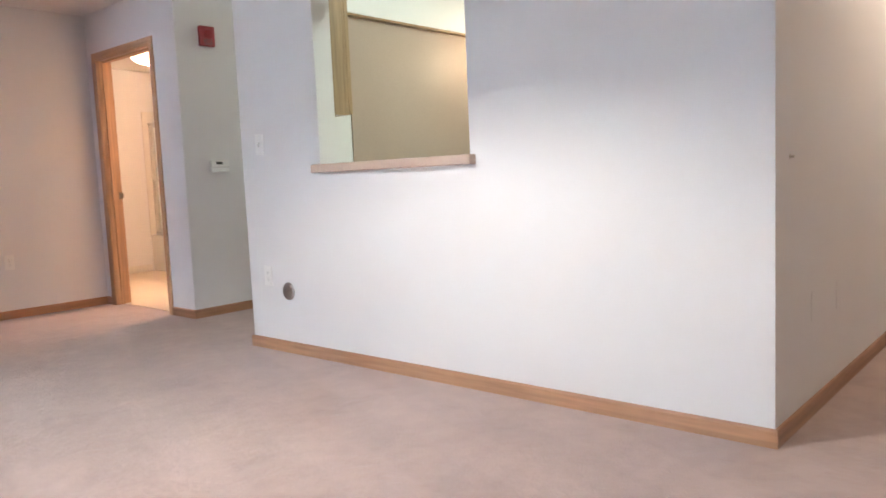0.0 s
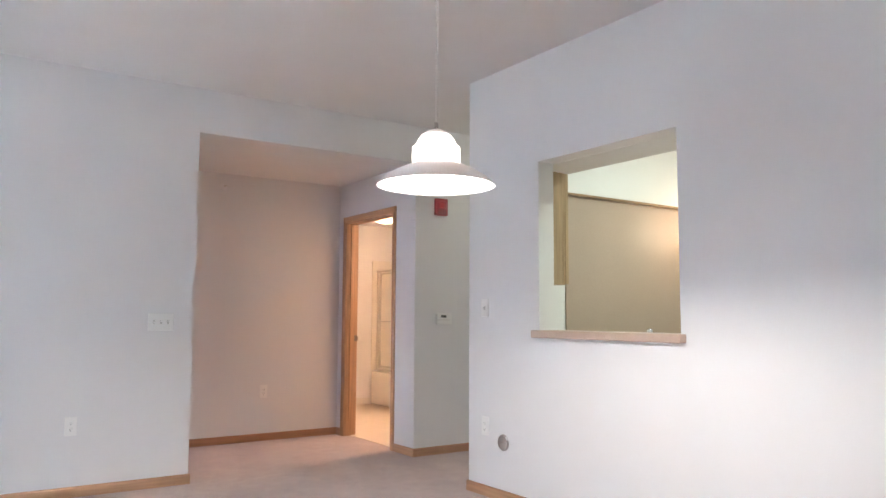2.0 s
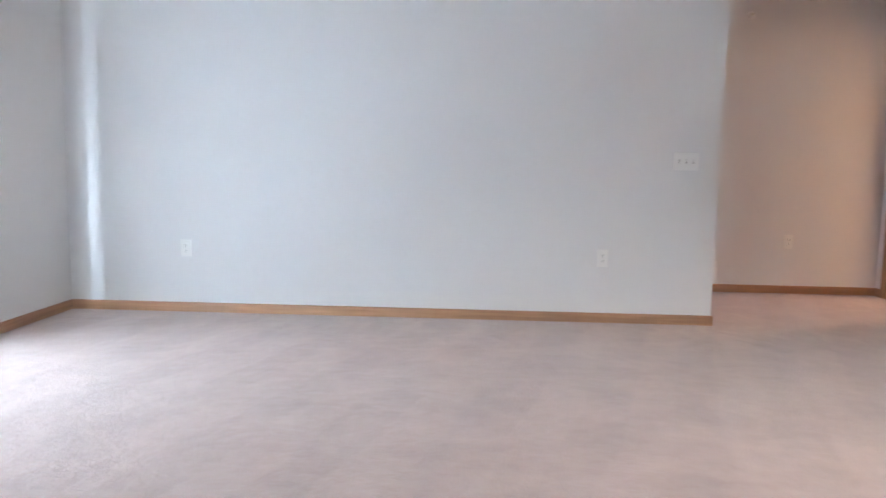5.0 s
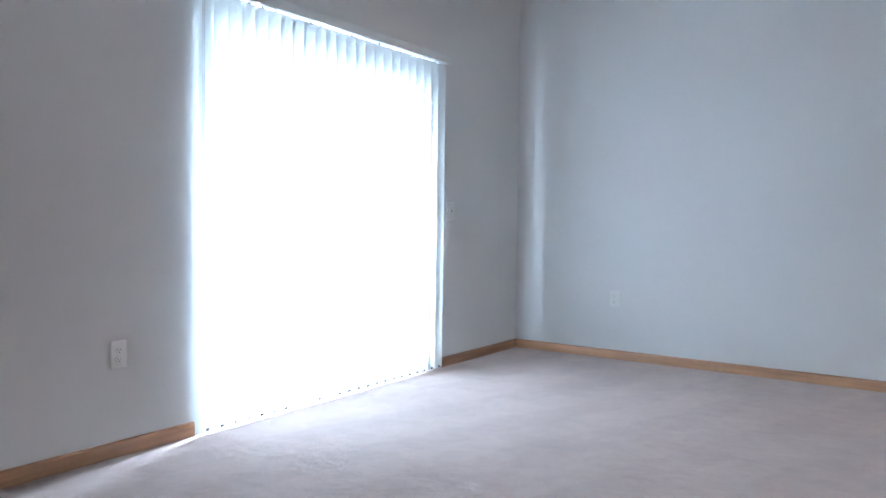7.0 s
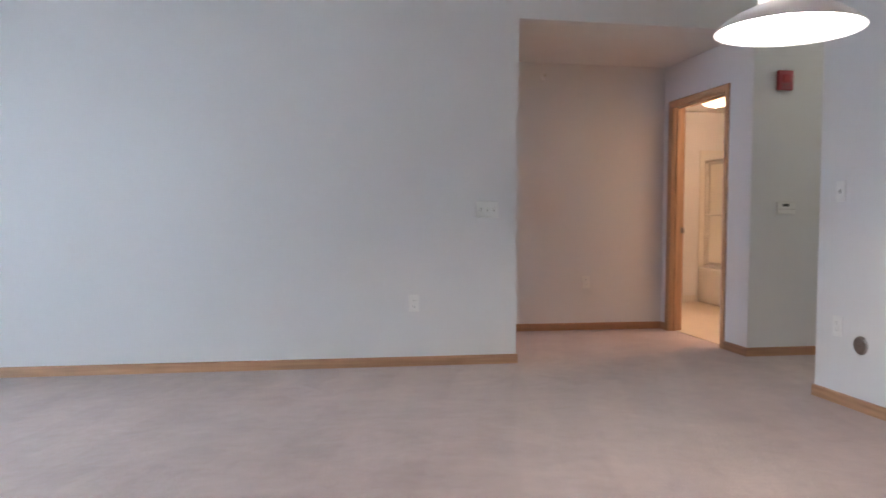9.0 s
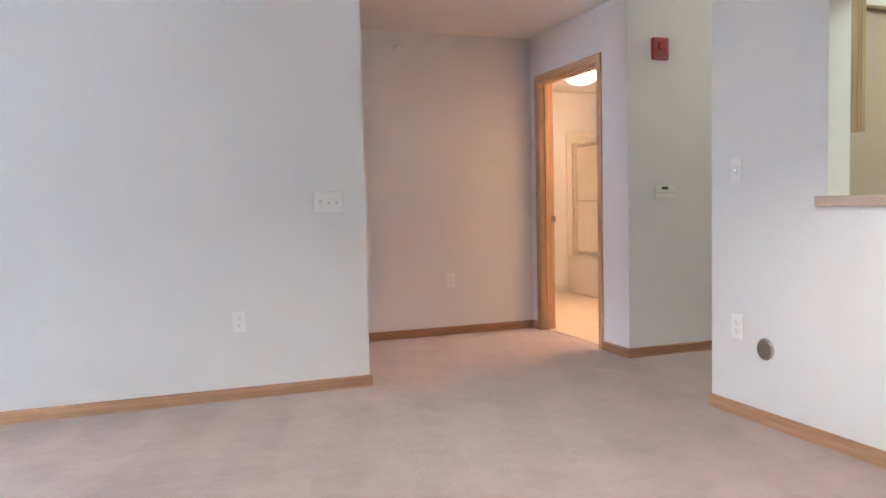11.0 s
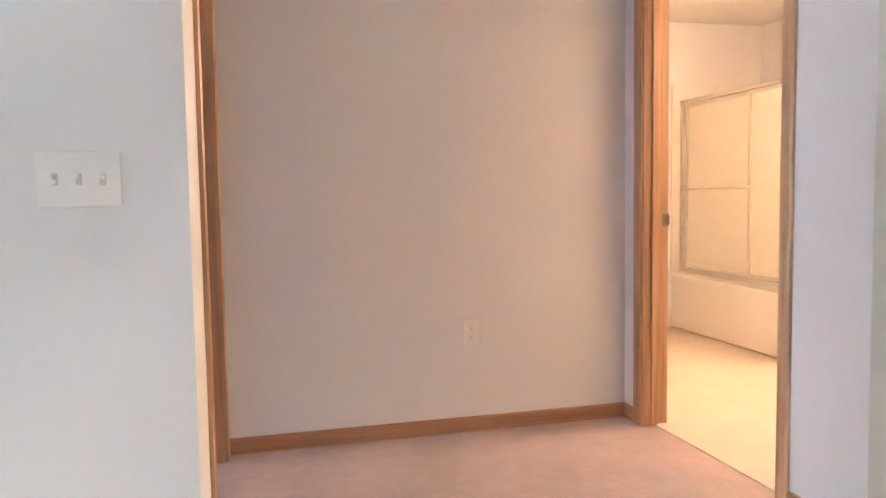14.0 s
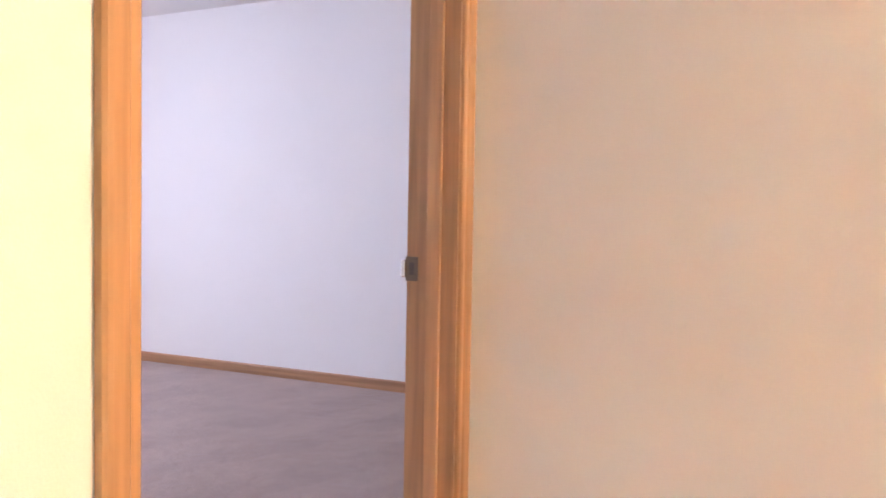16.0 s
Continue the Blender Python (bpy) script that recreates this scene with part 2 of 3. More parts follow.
def solid(name, bm, mat, label, category, kind="structure", smooth=False):
    return tagged(new(name, mesh_of(name, bm, mat, smooth)), label, category, "", kind)


def block(x0, x1, y0, y1, z0, z1, bevel=0.0, seg=2, bm=None):
    """A box with rounded edges."""
    bm = bm or bmesh.new()
    vs = [bm.verts.new((x, y, z)) for x in (x0, x1) for y in (y0, y1) for z in (z0, z1)]
    fs = [bm.faces.new([vs[i] for i in f]) for f in
          ((0, 1, 3, 2), (4, 6, 7, 5), (0, 4, 5, 1), (2, 3, 7, 6), (0, 2, 6, 4), (1, 5, 7, 3))]
    if bevel:
        es = list({e for f in fs for e in f.edges})
        bmesh.ops.bevel(bm, geom=es, offset=bevel, segments=seg, affect="EDGES", profile=0.5)
    return bm


def turned(profile, seg=48, close=False):
    """A body of revolution round z from (radius, height) pairs."""
    bm = bmesh.new()
    rings = []
    for r, z in profile:
        if r < 1e-5:
            rings.append([bm.verts.new((0, 0, z))])
        else:
            rings.append([bm.verts.new((r * math.cos(a), r * math.sin(a), z)) for a in
                          (2 * math.pi * i / seg for i in range(seg))])
    for a, b in zip(rings, rings[1:]):
        for i in range(seg):
            j = (i + 1) % seg
            quad = [a[i % len(a)], a[j % len(a)], b[j % len(b)], b[i % len(b)]]
            quad = list(dict.fromkeys(quad))
            if len(quad) > 2:
                bm.faces.new(quad)
    return bm


def rod(p, q, r, seg=12):
    """A straight round bar from p to q."""
    p, q = Vector(p), Vector(q)
    bm = turned([(0, 0), (r, 0), (r, (q - p).length), (0, (q - p).length)], seg)
    bm.transform(Matrix.Translation(p) @ (q - p).to_track_quat("Z", "Y").to_matrix().to_4x4())
    return bm


def wall_slab(name, axis, p0, p1, a0, a1, z0, z1, holes=(), mat=None, label="", category="wall"):
    """A wall as thick as p0 to p1 across its axis, running from a0 to a1, with openings (a, a, z, z) cut through."""
    us = sorted({a0, a1, *[h[0] for h in holes], *[h[1] for h in holes]})
    ws = sorted({z0, z1, *[h[2] for h in holes], *[h[3] for h in holes]})
    full = [[not any(h[0] <= (u + v) / 2 <= h[1] and h[2] <= (w + x) / 2 <= h[3] for h in holes)
             for w, x in zip(ws, ws[1:])] for u, v in zip(us, us[1:])]
    bm, known = bmesh.new(), {}

    def vert(i, j, p):
        key = (i, j, p)
        if key not in known:
            at = (p, us[i], ws[j]) if axis == "x" else (us[i], p, ws[j])
            known[key] = bm.verts.new(at)
        return known[key]

    def is_full(i, j):
        return 0 <= i < len(us) - 1 and 0 <= j < len(ws) - 1 and full[i][j]

    for i in range(len(us) - 1):
        for j in range(len(ws) - 1):
            if not full[i][j]:
                continue
            for p in (p0, p1):
                bm.faces.new([vert(i, j, p), vert(i + 1, j, p), vert(i + 1, j + 1, p), vert(i, j + 1, p)])
            for (di, dj, c, d) in ((-1, 0, (i, j), (i, j + 1)), (1, 0, (i + 1, j), (i + 1, j + 1)),
                                   (0, -1, (i, j), (i + 1, j)), (0, 1, (i, j + 1), (i + 1, j + 1))):
                if not is_full(i + di, j + dj):
                    bm.faces.new([vert(*c, p0), vert(*d, p0), vert(*d, p1), vert(*c, p1)])
    return solid(name, bm, mat or PAINT, label, category)


# ---- structure ----
solid("floor", block(-4.52, 4.64, -7.72, 3.82, -0.12, 0), CARPET, "tan cut-pile carpet with vacuum marks", "floor")
solid("floor_bath", block(XD + 0.06, 4.04, 0.12, 3.39, 0.0005, 0.005), VINYL, "beige sheet vinyl bathroom floor", "floor")
solid("floor_kitchen", block(1.62, 3.62, -4.06, -1.295, 0.0005, 0.005), VINYL, "beige sheet vinyl kitchen floor", "floor")
solid("ceiling", block(-4.52, 4.64, -7.72, 0.06, CEIL, CEIL + 0.15), CEILING, "off-white textured living room ceiling", "ceiling")
solid("ceiling_hall", block(-4.52, 4.64, 0.12, 3.82, HALL, HALL + 0.15), CEILING, "lower off-white textured hall ceiling", "ceiling")
solid("ceiling_bath", block(XD + 0.12, 4.04, 0.12, 3.39, BATH_CEIL, HALL - 0.004), CEILING, "off-white bathroom ceiling", "ceiling")
wall_slab("wall_north", "y", 0.0, 0.12, -4.40, 4.52, 0.0, CEIL, [(0.0, XD, 0.0, HALL)],
          label="off-white painted drywall with a wide hall opening")
wall_slab("wall_bedroom", "x", -0.125, 0.0, 0.12, 3.70, 0.0, HALL,
          [(0.372, 1.335, 0.0, 2.055), (1.965, 2.865, 0.0, 2.055)], label="off-white painted drywall with door openings")
wall_slab("wall_hall_back", "y", YB, YB + 0.12, 0.0, XD, 0.0, HALL, label="off-white painted drywall behind the hall")
wall_slab("wall_bath", "x", XD, XD + 0.12, 0.12, 3.70, 0.0, HALL, [(0.355, 1.265, 0.0, 2.055)],
          label="off-white painted drywall with the bathroom doorway")
wall_slab("wall_bath_end", "y", 3.39, 3.51, XD + 0.12, 4.16, 0.0, HALL, label="cream painted bathroom end wall")
wall_slab("wall_bath_back", "x", 4.04, 4.16, 0.12, 3.39, 0.0, HALL, label="cream painted wall behind the bathtub")
wall_slab("wall_far_north", "y", 3.70, 3.82, -4.40, 4.52, 0.0, HALL, label="off-white painted bedroom wall")
wall_slab("wall_west", "x", XL - 0.12, XL, -7.60, 3.82, 0.0, CEIL, [SLIDER, (0.5, 1.9, 0.9, 2.1)],
          label="off-white painted outer wall with the patio door opening")
wall_slab("wall_hatch", "x", XP, XP + 0.12, YPN, YPF, 0.0, CEIL, [HATCH],
          label="off-white painted drywall with a kitchen hatch")
wall_slab("wall_kitchen_north", "y", -1.295, YPF, 1.62, 3.74, 0.0, CEIL, label="off-white painted kitchen wall")
wall_slab("wall_kitchen_south", "y", YPN, -4.06, 1.62, 4.52, 0.0, CEIL, label="off-white painted drywall beside the dining corner")
wall_slab("wall_kitchen_east", "x", 3.62, 3.74, -4.06, -1.295, 0.0, CEIL, label="off-white painted kitchen end wall")
wall_slab("wall_east", "x", 4.52, 4.64, -7.60, 3.82, 0.0, CEIL, label="off-white painted drywall")
wall_slab("wall_south", "y", -7.72, -7.60, -4.52, 4.64, 0.0, CEIL, label="off-white painted drywall")
solid("ground", block(-60, XL - 0.13, -60, 60, -0.6, -0.16), GROUND, "green lawn outside the patio door", "ground")
solid("patio", block(-7.5, XL - 0.13, -4.2, 0.2, -0.159, -0.05, 0.01), CONCRETE, "grey concrete patio slab", "patio")


def baseboard(x0, y0, x1, y1, nx, ny):
    """A low oak board with an eased top edge, on a wall that faces (nx, ny)."""
    along_x = abs(x1 - x0) > abs(y1 - y0)
    t, h = 0.012, 0.066
    prof = [(0, 0), (t, 0), (t, h - 0.009), (t - 0.0035, h - 0.002), (t - 0.008, h), (0, h)]
    bm = bmesh.new()
    ends = [[bm.verts.new((px + nx * d, py + ny * d, z)) for d, z in prof] for px, py in ((x0, y0), (x1, y1))]
    k = len(prof)
    for i in range(k):
        j = (i + 1) % k
        bm.faces.new([ends[0][i], ends[0][j], ends[1][j], ends[1][i]])
    bm.faces.new(ends[0]), bm.faces.new(ends[1])
    return solid("baseboard", bm, BASE_X if along_x else BASE_Y, "honey oak baseboard along the carpet", "baseboard")


for run in ((XL + 0.012, 0, 0.012, 0, 0, -1), (0, 0.0, 0, 0.329, 1, 0), (0.0, YB, XD, YB, 0, -1), (0, 1.377, 0, YB - 0.012, 1, 0),
            (XD, YDL, XD, YB - 0.012, -1, 0), (XD, -0.0, XD, YDR, -1, 0), (XD - 0.012, 0, 4.52, 0, 0, -1),
            (XP, YPN - 0.012, XP, YPF + 0.012, -1, 0), (XP, YPF, 4.52, YPF, 0, 1), (XP, YPN, 4.508, YPN, 0, -1),
            (4.52, -7.6, 4.52, YPN - 0.012, -1, 0), (XL, -1.05, XL, 0, 1, 0), (XL, -7.6, XL, -3.06, 1, 0),
            (XL, 3.70, -0.125, 3.70, 0, -1), (XL, -7.6, 4.5, -7.6, 0, 1)):
    baseboard(*run)


def casing_leg(name, parent, h, flip=1):
    """One upright of a moulded door casing: local x runs away from the opening, y is out of the wall."""
    prof = [(0, 0), (0, 0.008), (0.004, 0.0105), (0.017, 0.0105), (0.021, 0.0135), (0.044, 0.0155), (0.052, 0.015), (0.057, 0.011), (0.057, 0)]
    bm = bmesh.new()
    lo = [bm.verts.new((flip * a, b, 0)) for a, b in prof]
    hi = [bm.verts.new((flip * a, b, h + a)) for a, b in prof]
    for i in range(len(prof)):
        j = (i + 1) % len(prof)
        bm.faces.new([lo[i], lo[j], hi[j], hi[i]])
    bm.faces.new(lo), bm.faces.new(hi)
    return part(name, bm, OAK_Z, parent)


def casing_head(parent, w, h):
    prof = [(0, 0), (0, 0.008), (0.004, 0.0105), (0.017, 0.0105), (0.021, 0.0135), (0.044, 0.0155), (0.052, 0.015), (0.057, 0.011), (0.057, 0)]
    bm = bmesh.new()
    a = [bm.verts.new((-d, b, h + d)) for d, b in prof]
    c = [bm.verts.new((w + d, b, h + d)) for d, b in prof]
    for i in range(len(prof)):
        j = (i + 1) % len(prof)
        bm.faces.new([a[i], a[j], c[j], c[i]])
    bm.faces.new(a), bm.faces.new(c)
    return part("casing_head", bm, OAK_X, parent)


def door_frame(name, m, width, thick, strike_at, label):
    """Jambs, stops and casings of an opening: local x along the wall from the first jamb, y out of the wall, z up."""
    ob = thing(name, m, label, "door frame", kind="structure")
    h = 2.035
    rv = 0.006
    side = part("jamb", block(-0.0185, 0, -thick - 0.001, 0.001, 0, h), OAK_Z, ob)
    far = part("jamb", block(width, width + 0.0185, -thick - 0.001, 0.001, 0, h), OAK_Z, ob)
    part("head_jamb", block(-0.0185, width + 0.0185, -thick - 0.001, 0.001, h, h + 0.0185), OAK_X, ob)
    sy0, sy1 = -0.072, -0.038
    part("door_stop", block(0, 0.011, sy0, sy1, 0, h, 0.003), OAK_Z, ob)
    part("door_stop", block(width - 0.011, width, sy0, sy1, 0, h, 0.003), OAK_Z, ob)
    part("door_stop", block(0.011, width - 0.011, sy0, sy1, h - 0.011, h, 0.003), OAK_X, ob)
    for flip, x in ((-1, -rv), (1, width + rv)):
        leg = casing_leg("casing", ob, h + rv, flip)
        leg.location = (x, 0.001, 0)
    head = casing_head(ob, width + 2 * rv, h + rv)
    head.location = (-rv, 0.001, 0)
    # strike plate on the jamb opposite the hinges
    x, sign = (width, -1) if strike_at == "far" else (0, 1)
    jamb = far if strike_at == "far" else side
    plate = block(min(x, x + sign * 0.002), max(x, x + sign * 0.002), -thick - 0.004, -thick + 0.028, 0.895, 0.952, 0.0008, 1)
    p = part("strike_plate", plate, BRONZE, jamb, "dark bronze strike plate")
    lip = block(min(x, x + sign * 0.012), max(x, x + sign * 0.012), -thick - 0.012, -thick - 0.001, 0.903, 0.944, 0.003)
    part("strike_lip", lip, CHROME, jamb, "bright rounded strike lip")
    hole = block(min(x, x + sign * 0.0028), max(x, x + sign * 0.0028), -thick + 0.006, -thick + 0.018, 0.909, 0.938)
    part("latch_hole", hole, SLOT, jamb)
    return ob


# local y out of the wall: bedroom wall faces +x, bathroom wall faces -x
door_frame("door_frame_bedroom", pose(0, 1.315, 0, 0, 0, -90), 0.923, 0.125, "near", "honey oak door frame with moulded casing, doorway open")
door_frame("door_frame_bath", pose(XD, 0.374, 0, 0, 0, 90), 0.874, 0.12, "far", "honey oak bathroom door frame, doorway open")


def closet_door():
    ob = thing("bedroom_door", pose(-0.135, 2.862, 0.012, 0, 0, 143), "flush tan wood veneer door standing ajar", "door")
    leaf = part("leaf", block(0, 0.886, -0.0175, 0.0175, 0, 2.02, 0.002), LEAF, ob)
    for side in (1, -1):
        rose = turned([(0, 0), (0.030, 0), (0.030, 0.006), (0.024, 0.010), (0, 0.010)], 24)
        rose.transform(pose(0.826, side * 0.0175, 0.90, -90 * side))
        part("handle_rose", rose, CHROME, leaf, "", True)
        part("lever_neck", rod((0.826, side * 0.02, 0.90), (0.826, side * 0.062, 0.90), 0.009), CHROME, leaf, "", True)
        part("lever", block(0.712, 0.838, side * 0.062 - 0.007, side * 0.062 + 0.007, 0.891, 0.909, 0.006, 3), CHROME, leaf, "bright chrome lever handle", True)
    for z in (0.2, 1.0, 1.8):
        part("hinge", rod((-0.003, 0.0215, z - 0.045), (-0.003, 0.0215, z + 0.045), 0.006), BRONZE, ob)
    return ob


closet_door()


# ---- kitchen behind the hatch ----
def hatch_sill():
    bm = block(XP - 0.045, XP + 0.17, HATCH[0] - 0.03, HATCH[1] + 0.03, HATCH[2] - 0.022, HATCH[2] + 0.022, 0.006, 3)
    # notch the ledge round the wall by leaving it inside the opening
    solid("hatch_sill", bm, SILL, "pinkish tan laminate ledge under the kitchen hatch", "sill")


hatch_sill()


def upper_cabinet():
    ob = thing("kitchen_cabinet", pose(1.622, -1.297, 1.36), "brown oak upper cabinet under a soffit", "cabinet")
    part("body", block(0, 0.245, -0.405, 0, -0.015, 0.722, 0.002), CABINET, ob)
    part("face_frame", block(0.246, 0.262, -0.405, 0, -0.015, 0.722, 0.002), CABINET, ob)
    door = part("cabinet_door", block(0.268, 0.298, -0.401, -0.006, -0.010, 0.716, 0.004), CABINET, ob)
    part("hinge", block(0.262, 0.268, -0.39, -0.37, 0.60, 0.64), STEEL, door)
    part("hinge", block(0.262, 0.268, -0.39, -0.37, 0.08, 0.12), STEEL, door)
    return ob


def turned_at(profile, at, rx, seg=24):
    bm = turned(profile, seg)
    bm.transform(pose(*at, rx))
    return bm


upper_cabinet()
solid("cabinet_soffit", block(1.6205, 1.925, -4.055, -1.2985, HATCH[3] - 0.002, CEIL - 0.002, 0.003), PAINT,
      "white painted dropped soffit above the hatch cabinets", "soffit")
solid("kitchen_soffit", block(1.926, 3.62, -1.345, -1.297, 2.039, CEIL - 0.002, 0.003), PAINT, "white painted soffit above the kitchen panel", "soffit")


def kitchen_panel():
    ob = thing("wall_panel", pose(2.265, -1.297, 0), "tan laminate wall panel with a thin brown cap", "panel")
    part("sheet", block(0, 1.295, -0.010, 0, 0.005, 2.022, 0.002), PANEL, ob)
    part("cap", block(-0.335, 1.335, -0.050, 0, 2.024, 2.0375, 0.003), CABINET, ob, "thin brown oak cap")
    part("end_trim", block(1.305, 1.345, -0.065, 0, 0.006, 1.84, 0.005), OAK_Z, ob, "honey oak upright trim")
    return ob


kitchen_panel()


def faucet():
    ob = thing("kitchen_faucet", pose(1.97, -2.31, 0.913), "chrome kitchen tap behind the hatch", "faucet")
    part("base", turned([(0, 0), (0.028, 0), (0.028, 0.012), (0.02, 0.03), (0.016, 0.11), (0, 0.11)], 24), CHROME, ob, "", True)
    part("spout", rod((0, 0, 0.095), (0.13, 0.02, 0.125), 0.010), CHROME, ob, "", True)
    part("lever", block(-0.012, 0.012, -0.018, 0.018, 0.112, 0.162, 0.010, 3), CHROME, ob, "", True)
    return ob


def kitchen_base():
    ob = thing("kitchen_base_cabinet", pose(1.622, -4.055, 0.006), "brown oak base cabinet below the hatch", "cabinet")
    part("body", block(0, 0.58, 0, 2.40, 0.10, 0.868, 0.002), CABINET, ob)
    part("plinth", block(0, 0.52, 0.01, 2.39, 0, 0.10), CABINET, ob)
    for i in range(5):
        d = part("cabinet_door", block(0.581, 0.60, 0.02 + i * 0.475, 0.475 + i * 0.475, 0.13, 0.84, 0.004), CABINET, ob)
        part("knob", turned_at([(0, 0), (0.006, 0), (0.015, 0.018), (0, 0.028)], (0.60, 0.08 + i * 0.475, 0.78), 0), STEEL, d)
    top = thing("worktop", pose(1.622, -4.055, 0.876), "tan laminate kitchen worktop", "worktop")
    part("slab", block(0, 0.63, 0, 2.42, 0, 0.036, 0.005), SILL, top)


kitchen_base()
faucet()


def tube_light(m, w, h, mat, label):
    ob = thing("ceiling_light", m, label, "ceiling light")
    part("housing", block(-w - 0.02, w + 0.02, -h - 0.03, h + 0.03, 0.02, 0.06, 0.006), FRAME, ob)
    part("diffuser", block(-w, w, -h, h, 0.0, 0.0195, 0.006), mat, ob, "lit ribbed plastic diffuser")


tube_light(pose(2.7, -2.9, CEIL - 0.062), 0.17, 0.6, DIFFUSER, "white fluorescent kitchen ceiling light")


def puck_light():
    ob = thing("puck_light", pose(3.62, -1.72, 1.93, 0, -90, 0), "small warm wall light on the kitchen end wall", "lamp")
    part("housing", turned([(0, 0), (0.034, 0), (0.036, 0.012), (0.03, 0.026), (0, 0.026)], 24), STEEL, ob, "", True)
    part("lens", turned([(0, 0.034), (0.018, 0.033), (0.026, 0.028), (0.028, 0.0265), (0, 0.0265)], 24), DOME, ob, "", True)


puck_light()


def dome_light(name, at, r, mat, label):
    """A shallow glass dome on a metal pan under a ceiling."""
    ob = thing(name, pose(*at), label, "ceiling light")
    part("pan", turned([(0, 0), (r * 0.86, 0), (r * 0.9, -0.010), (r * 0.86, -0.03), (0, -0.03)], 40), SATIN, ob, "", True)
    prof = [(r * math.cos(a), -0.0305 - 0.095 * math.sin(a)) for a in (i * math.pi / 24 for i in range(12))] + [(0.012, -0.1255)]
    inner = [(max(0.0, q - 0.004), z + 0.004) for q, z in reversed(prof)]
    part("dome", turned(prof + inner, 40), mat, ob, "lit frosted glass dome", True)
    part("finial", turned([(0, -0.1395), (0.007, -0.136), (0.009, -0.128), (0.006, -0.1255), (0, -0.1255)], 16), SATIN, ob, "", True)
    return ob


GLASS_DOME = translucent_material("frosted_dome", (0.94, 0.93, 0.91), 0.85)
dome_light("bath_ceiling_light", (2.76, 2.20, BATH_CEIL), 0.17, GLASS_DOME, "frosted glass dome light on the bathroom ceiling")
# unseen dome added round the entry's fill lamp
dome_light("entry_fill_dome", (3.9, -0.6, CEIL), 0.17, GLASS_DOME, "unseen frosted dome added with the entry's fill lamp")
dome_light("dining_ceiling_light", (3.25, -4.75, CEIL), 0.17, GLASS_DOME, "frosted glass dome light on the ceiling")


# ---- bathroom ----
def bathtub():
    ob = thing("bathtub", pose(3.25, 1.868, 0.006), "cream fibreglass bathtub with a plain apron", "bathtub")
    L, W, H = 1.515, 0.785, 0.43
    bm = bmesh.new()
    block(0, W, 0, L, 0, H, 0.0, 2, bm)
    top = max(bm.faces, key=lambda f: f.calc_center_median().z)
    r = bmesh.ops.inset_individual(bm, faces=[top], thickness=0.075, depth=0)
    bmesh.ops.translate(bm, vec=(0, 0, -0.33), verts=top.verts[:])
    c = top.calc_center_median()
    for v in top.verts:
        v.co.x, v.co.y = c.x + (v.co.x - c.x) * 0.82, c.y + (v.co.y - c.y) * 0.86
    bmesh.ops.bevel(bm, geom=[e for e in bm.edges if e.calc_length() > 0.2], offset=0.02, segments=3, affect="EDGES", profile=0.5)
    part("basin", bm, FIBREGLASS, ob, "", True)
    for f, (x0, x1, y0, y1) in {"surround_back": (W - 0.008, W + 0.003, 0, L), "surround_end": (0, W - 0.008, L - 0.006, L + 0.004)}.items():
        part(f, block(x0, x1, y0, y1, H + 0.001, 1.86, 0.002), FIBREGLASS, ob)
    return ob


bathtub()


def shower_door():
    ob = thing("shower_door", pose(3.345, 1.873, 0.437), "sliding obscure glass tub door with satin metal frame", "shower door")
    L, H = 1.50, 1.30
    part("bottom_track", block(-0.03, 0.03, 0, L, 0, 0.032, 0.003), SATIN, ob)
    part("header", block(-0.035, 0.03, 0, L, H - 0.028, H, 0.004), SATIN, ob)
    for y in (0, L - 0.028):
        part("wall_jamb", block(-0.028, 0.028, y, y + 0.028, 0.032, H - 0.028, 0.003), SATIN, ob)
    for x, y0, y1, name in ((0.012, 0.66, 1.47, "inner_panel"), (-0.016, 0.03, 0.70, "outer_panel")):
        pane = part(name, block(x - 0.003, x + 0.003, y0 + 0.024, y1 - 0.024, 0.06, H - 0.05), OBSCURE, ob, "obscure glass panel")
        for a, b in ((y0, y0 + 0.026), (y1 - 0.026, y1)):
            part("stile", block(x - 0.010, x + 0.010, a, b, 0.036, H - 0.030, 0.002), SATIN, pane)
        for a, b in ((0.036, 0.062), (H - 0.054, H - 0.030)):
            part("rail", block(x - 0.010, x + 0.010, y0 + 0.026, y1 - 0.026, a, b, 0.002), SATIN, pane)
    bar = part("towel_bar", rod((-0.055, 0.69, 0.635), (-0.055, 1.42, 0.635), 0.008), SATIN, ob, "satin metal towel bar", True)
    for y in (0.69, 1.42):
        part("bracket", rod((0.002, y, 0.635), (-0.06, y, 0.635), 0.011), SATIN, bar, "", True)
    return ob


shower_door()
solid("baseboard_bath", block(XD + 0.12, 3.245, 3.378, 3.39, 0.005, 0.085, 0.003), FIBREGLASS, "cream vinyl cove base on the bathroom wall", "baseboard")


def vanity_light():
    ob = thing("vanity_light", pose(4.04, 1.12, 1.93, 0, 0, 90), "chrome bathroom light bar with three lit globes", "lamp")
    part("bar", block(-0.30, 0.30, 0, 0.035, -0.05, 0.05, 0.008), CHROME, ob, "polished chrome bar")
    for x in (-0.2, 0.0, 0.2):
        neck = rod((x, 0.035, 0), (x, 0.065, 0), 0.018)
        part("socket", neck, CHROME, ob, "", True)
        globe = turned([(0.042 * math.sin(math.pi * i / 12), -0.042 * math.cos(math.pi * i / 12)) for i in range(13)], 24)
        globe.transform(Matrix.Translation((x, 0.107, 0)))
        part("globe", globe, BULB, ob, "lit frosted globe", True)


vanity_light()


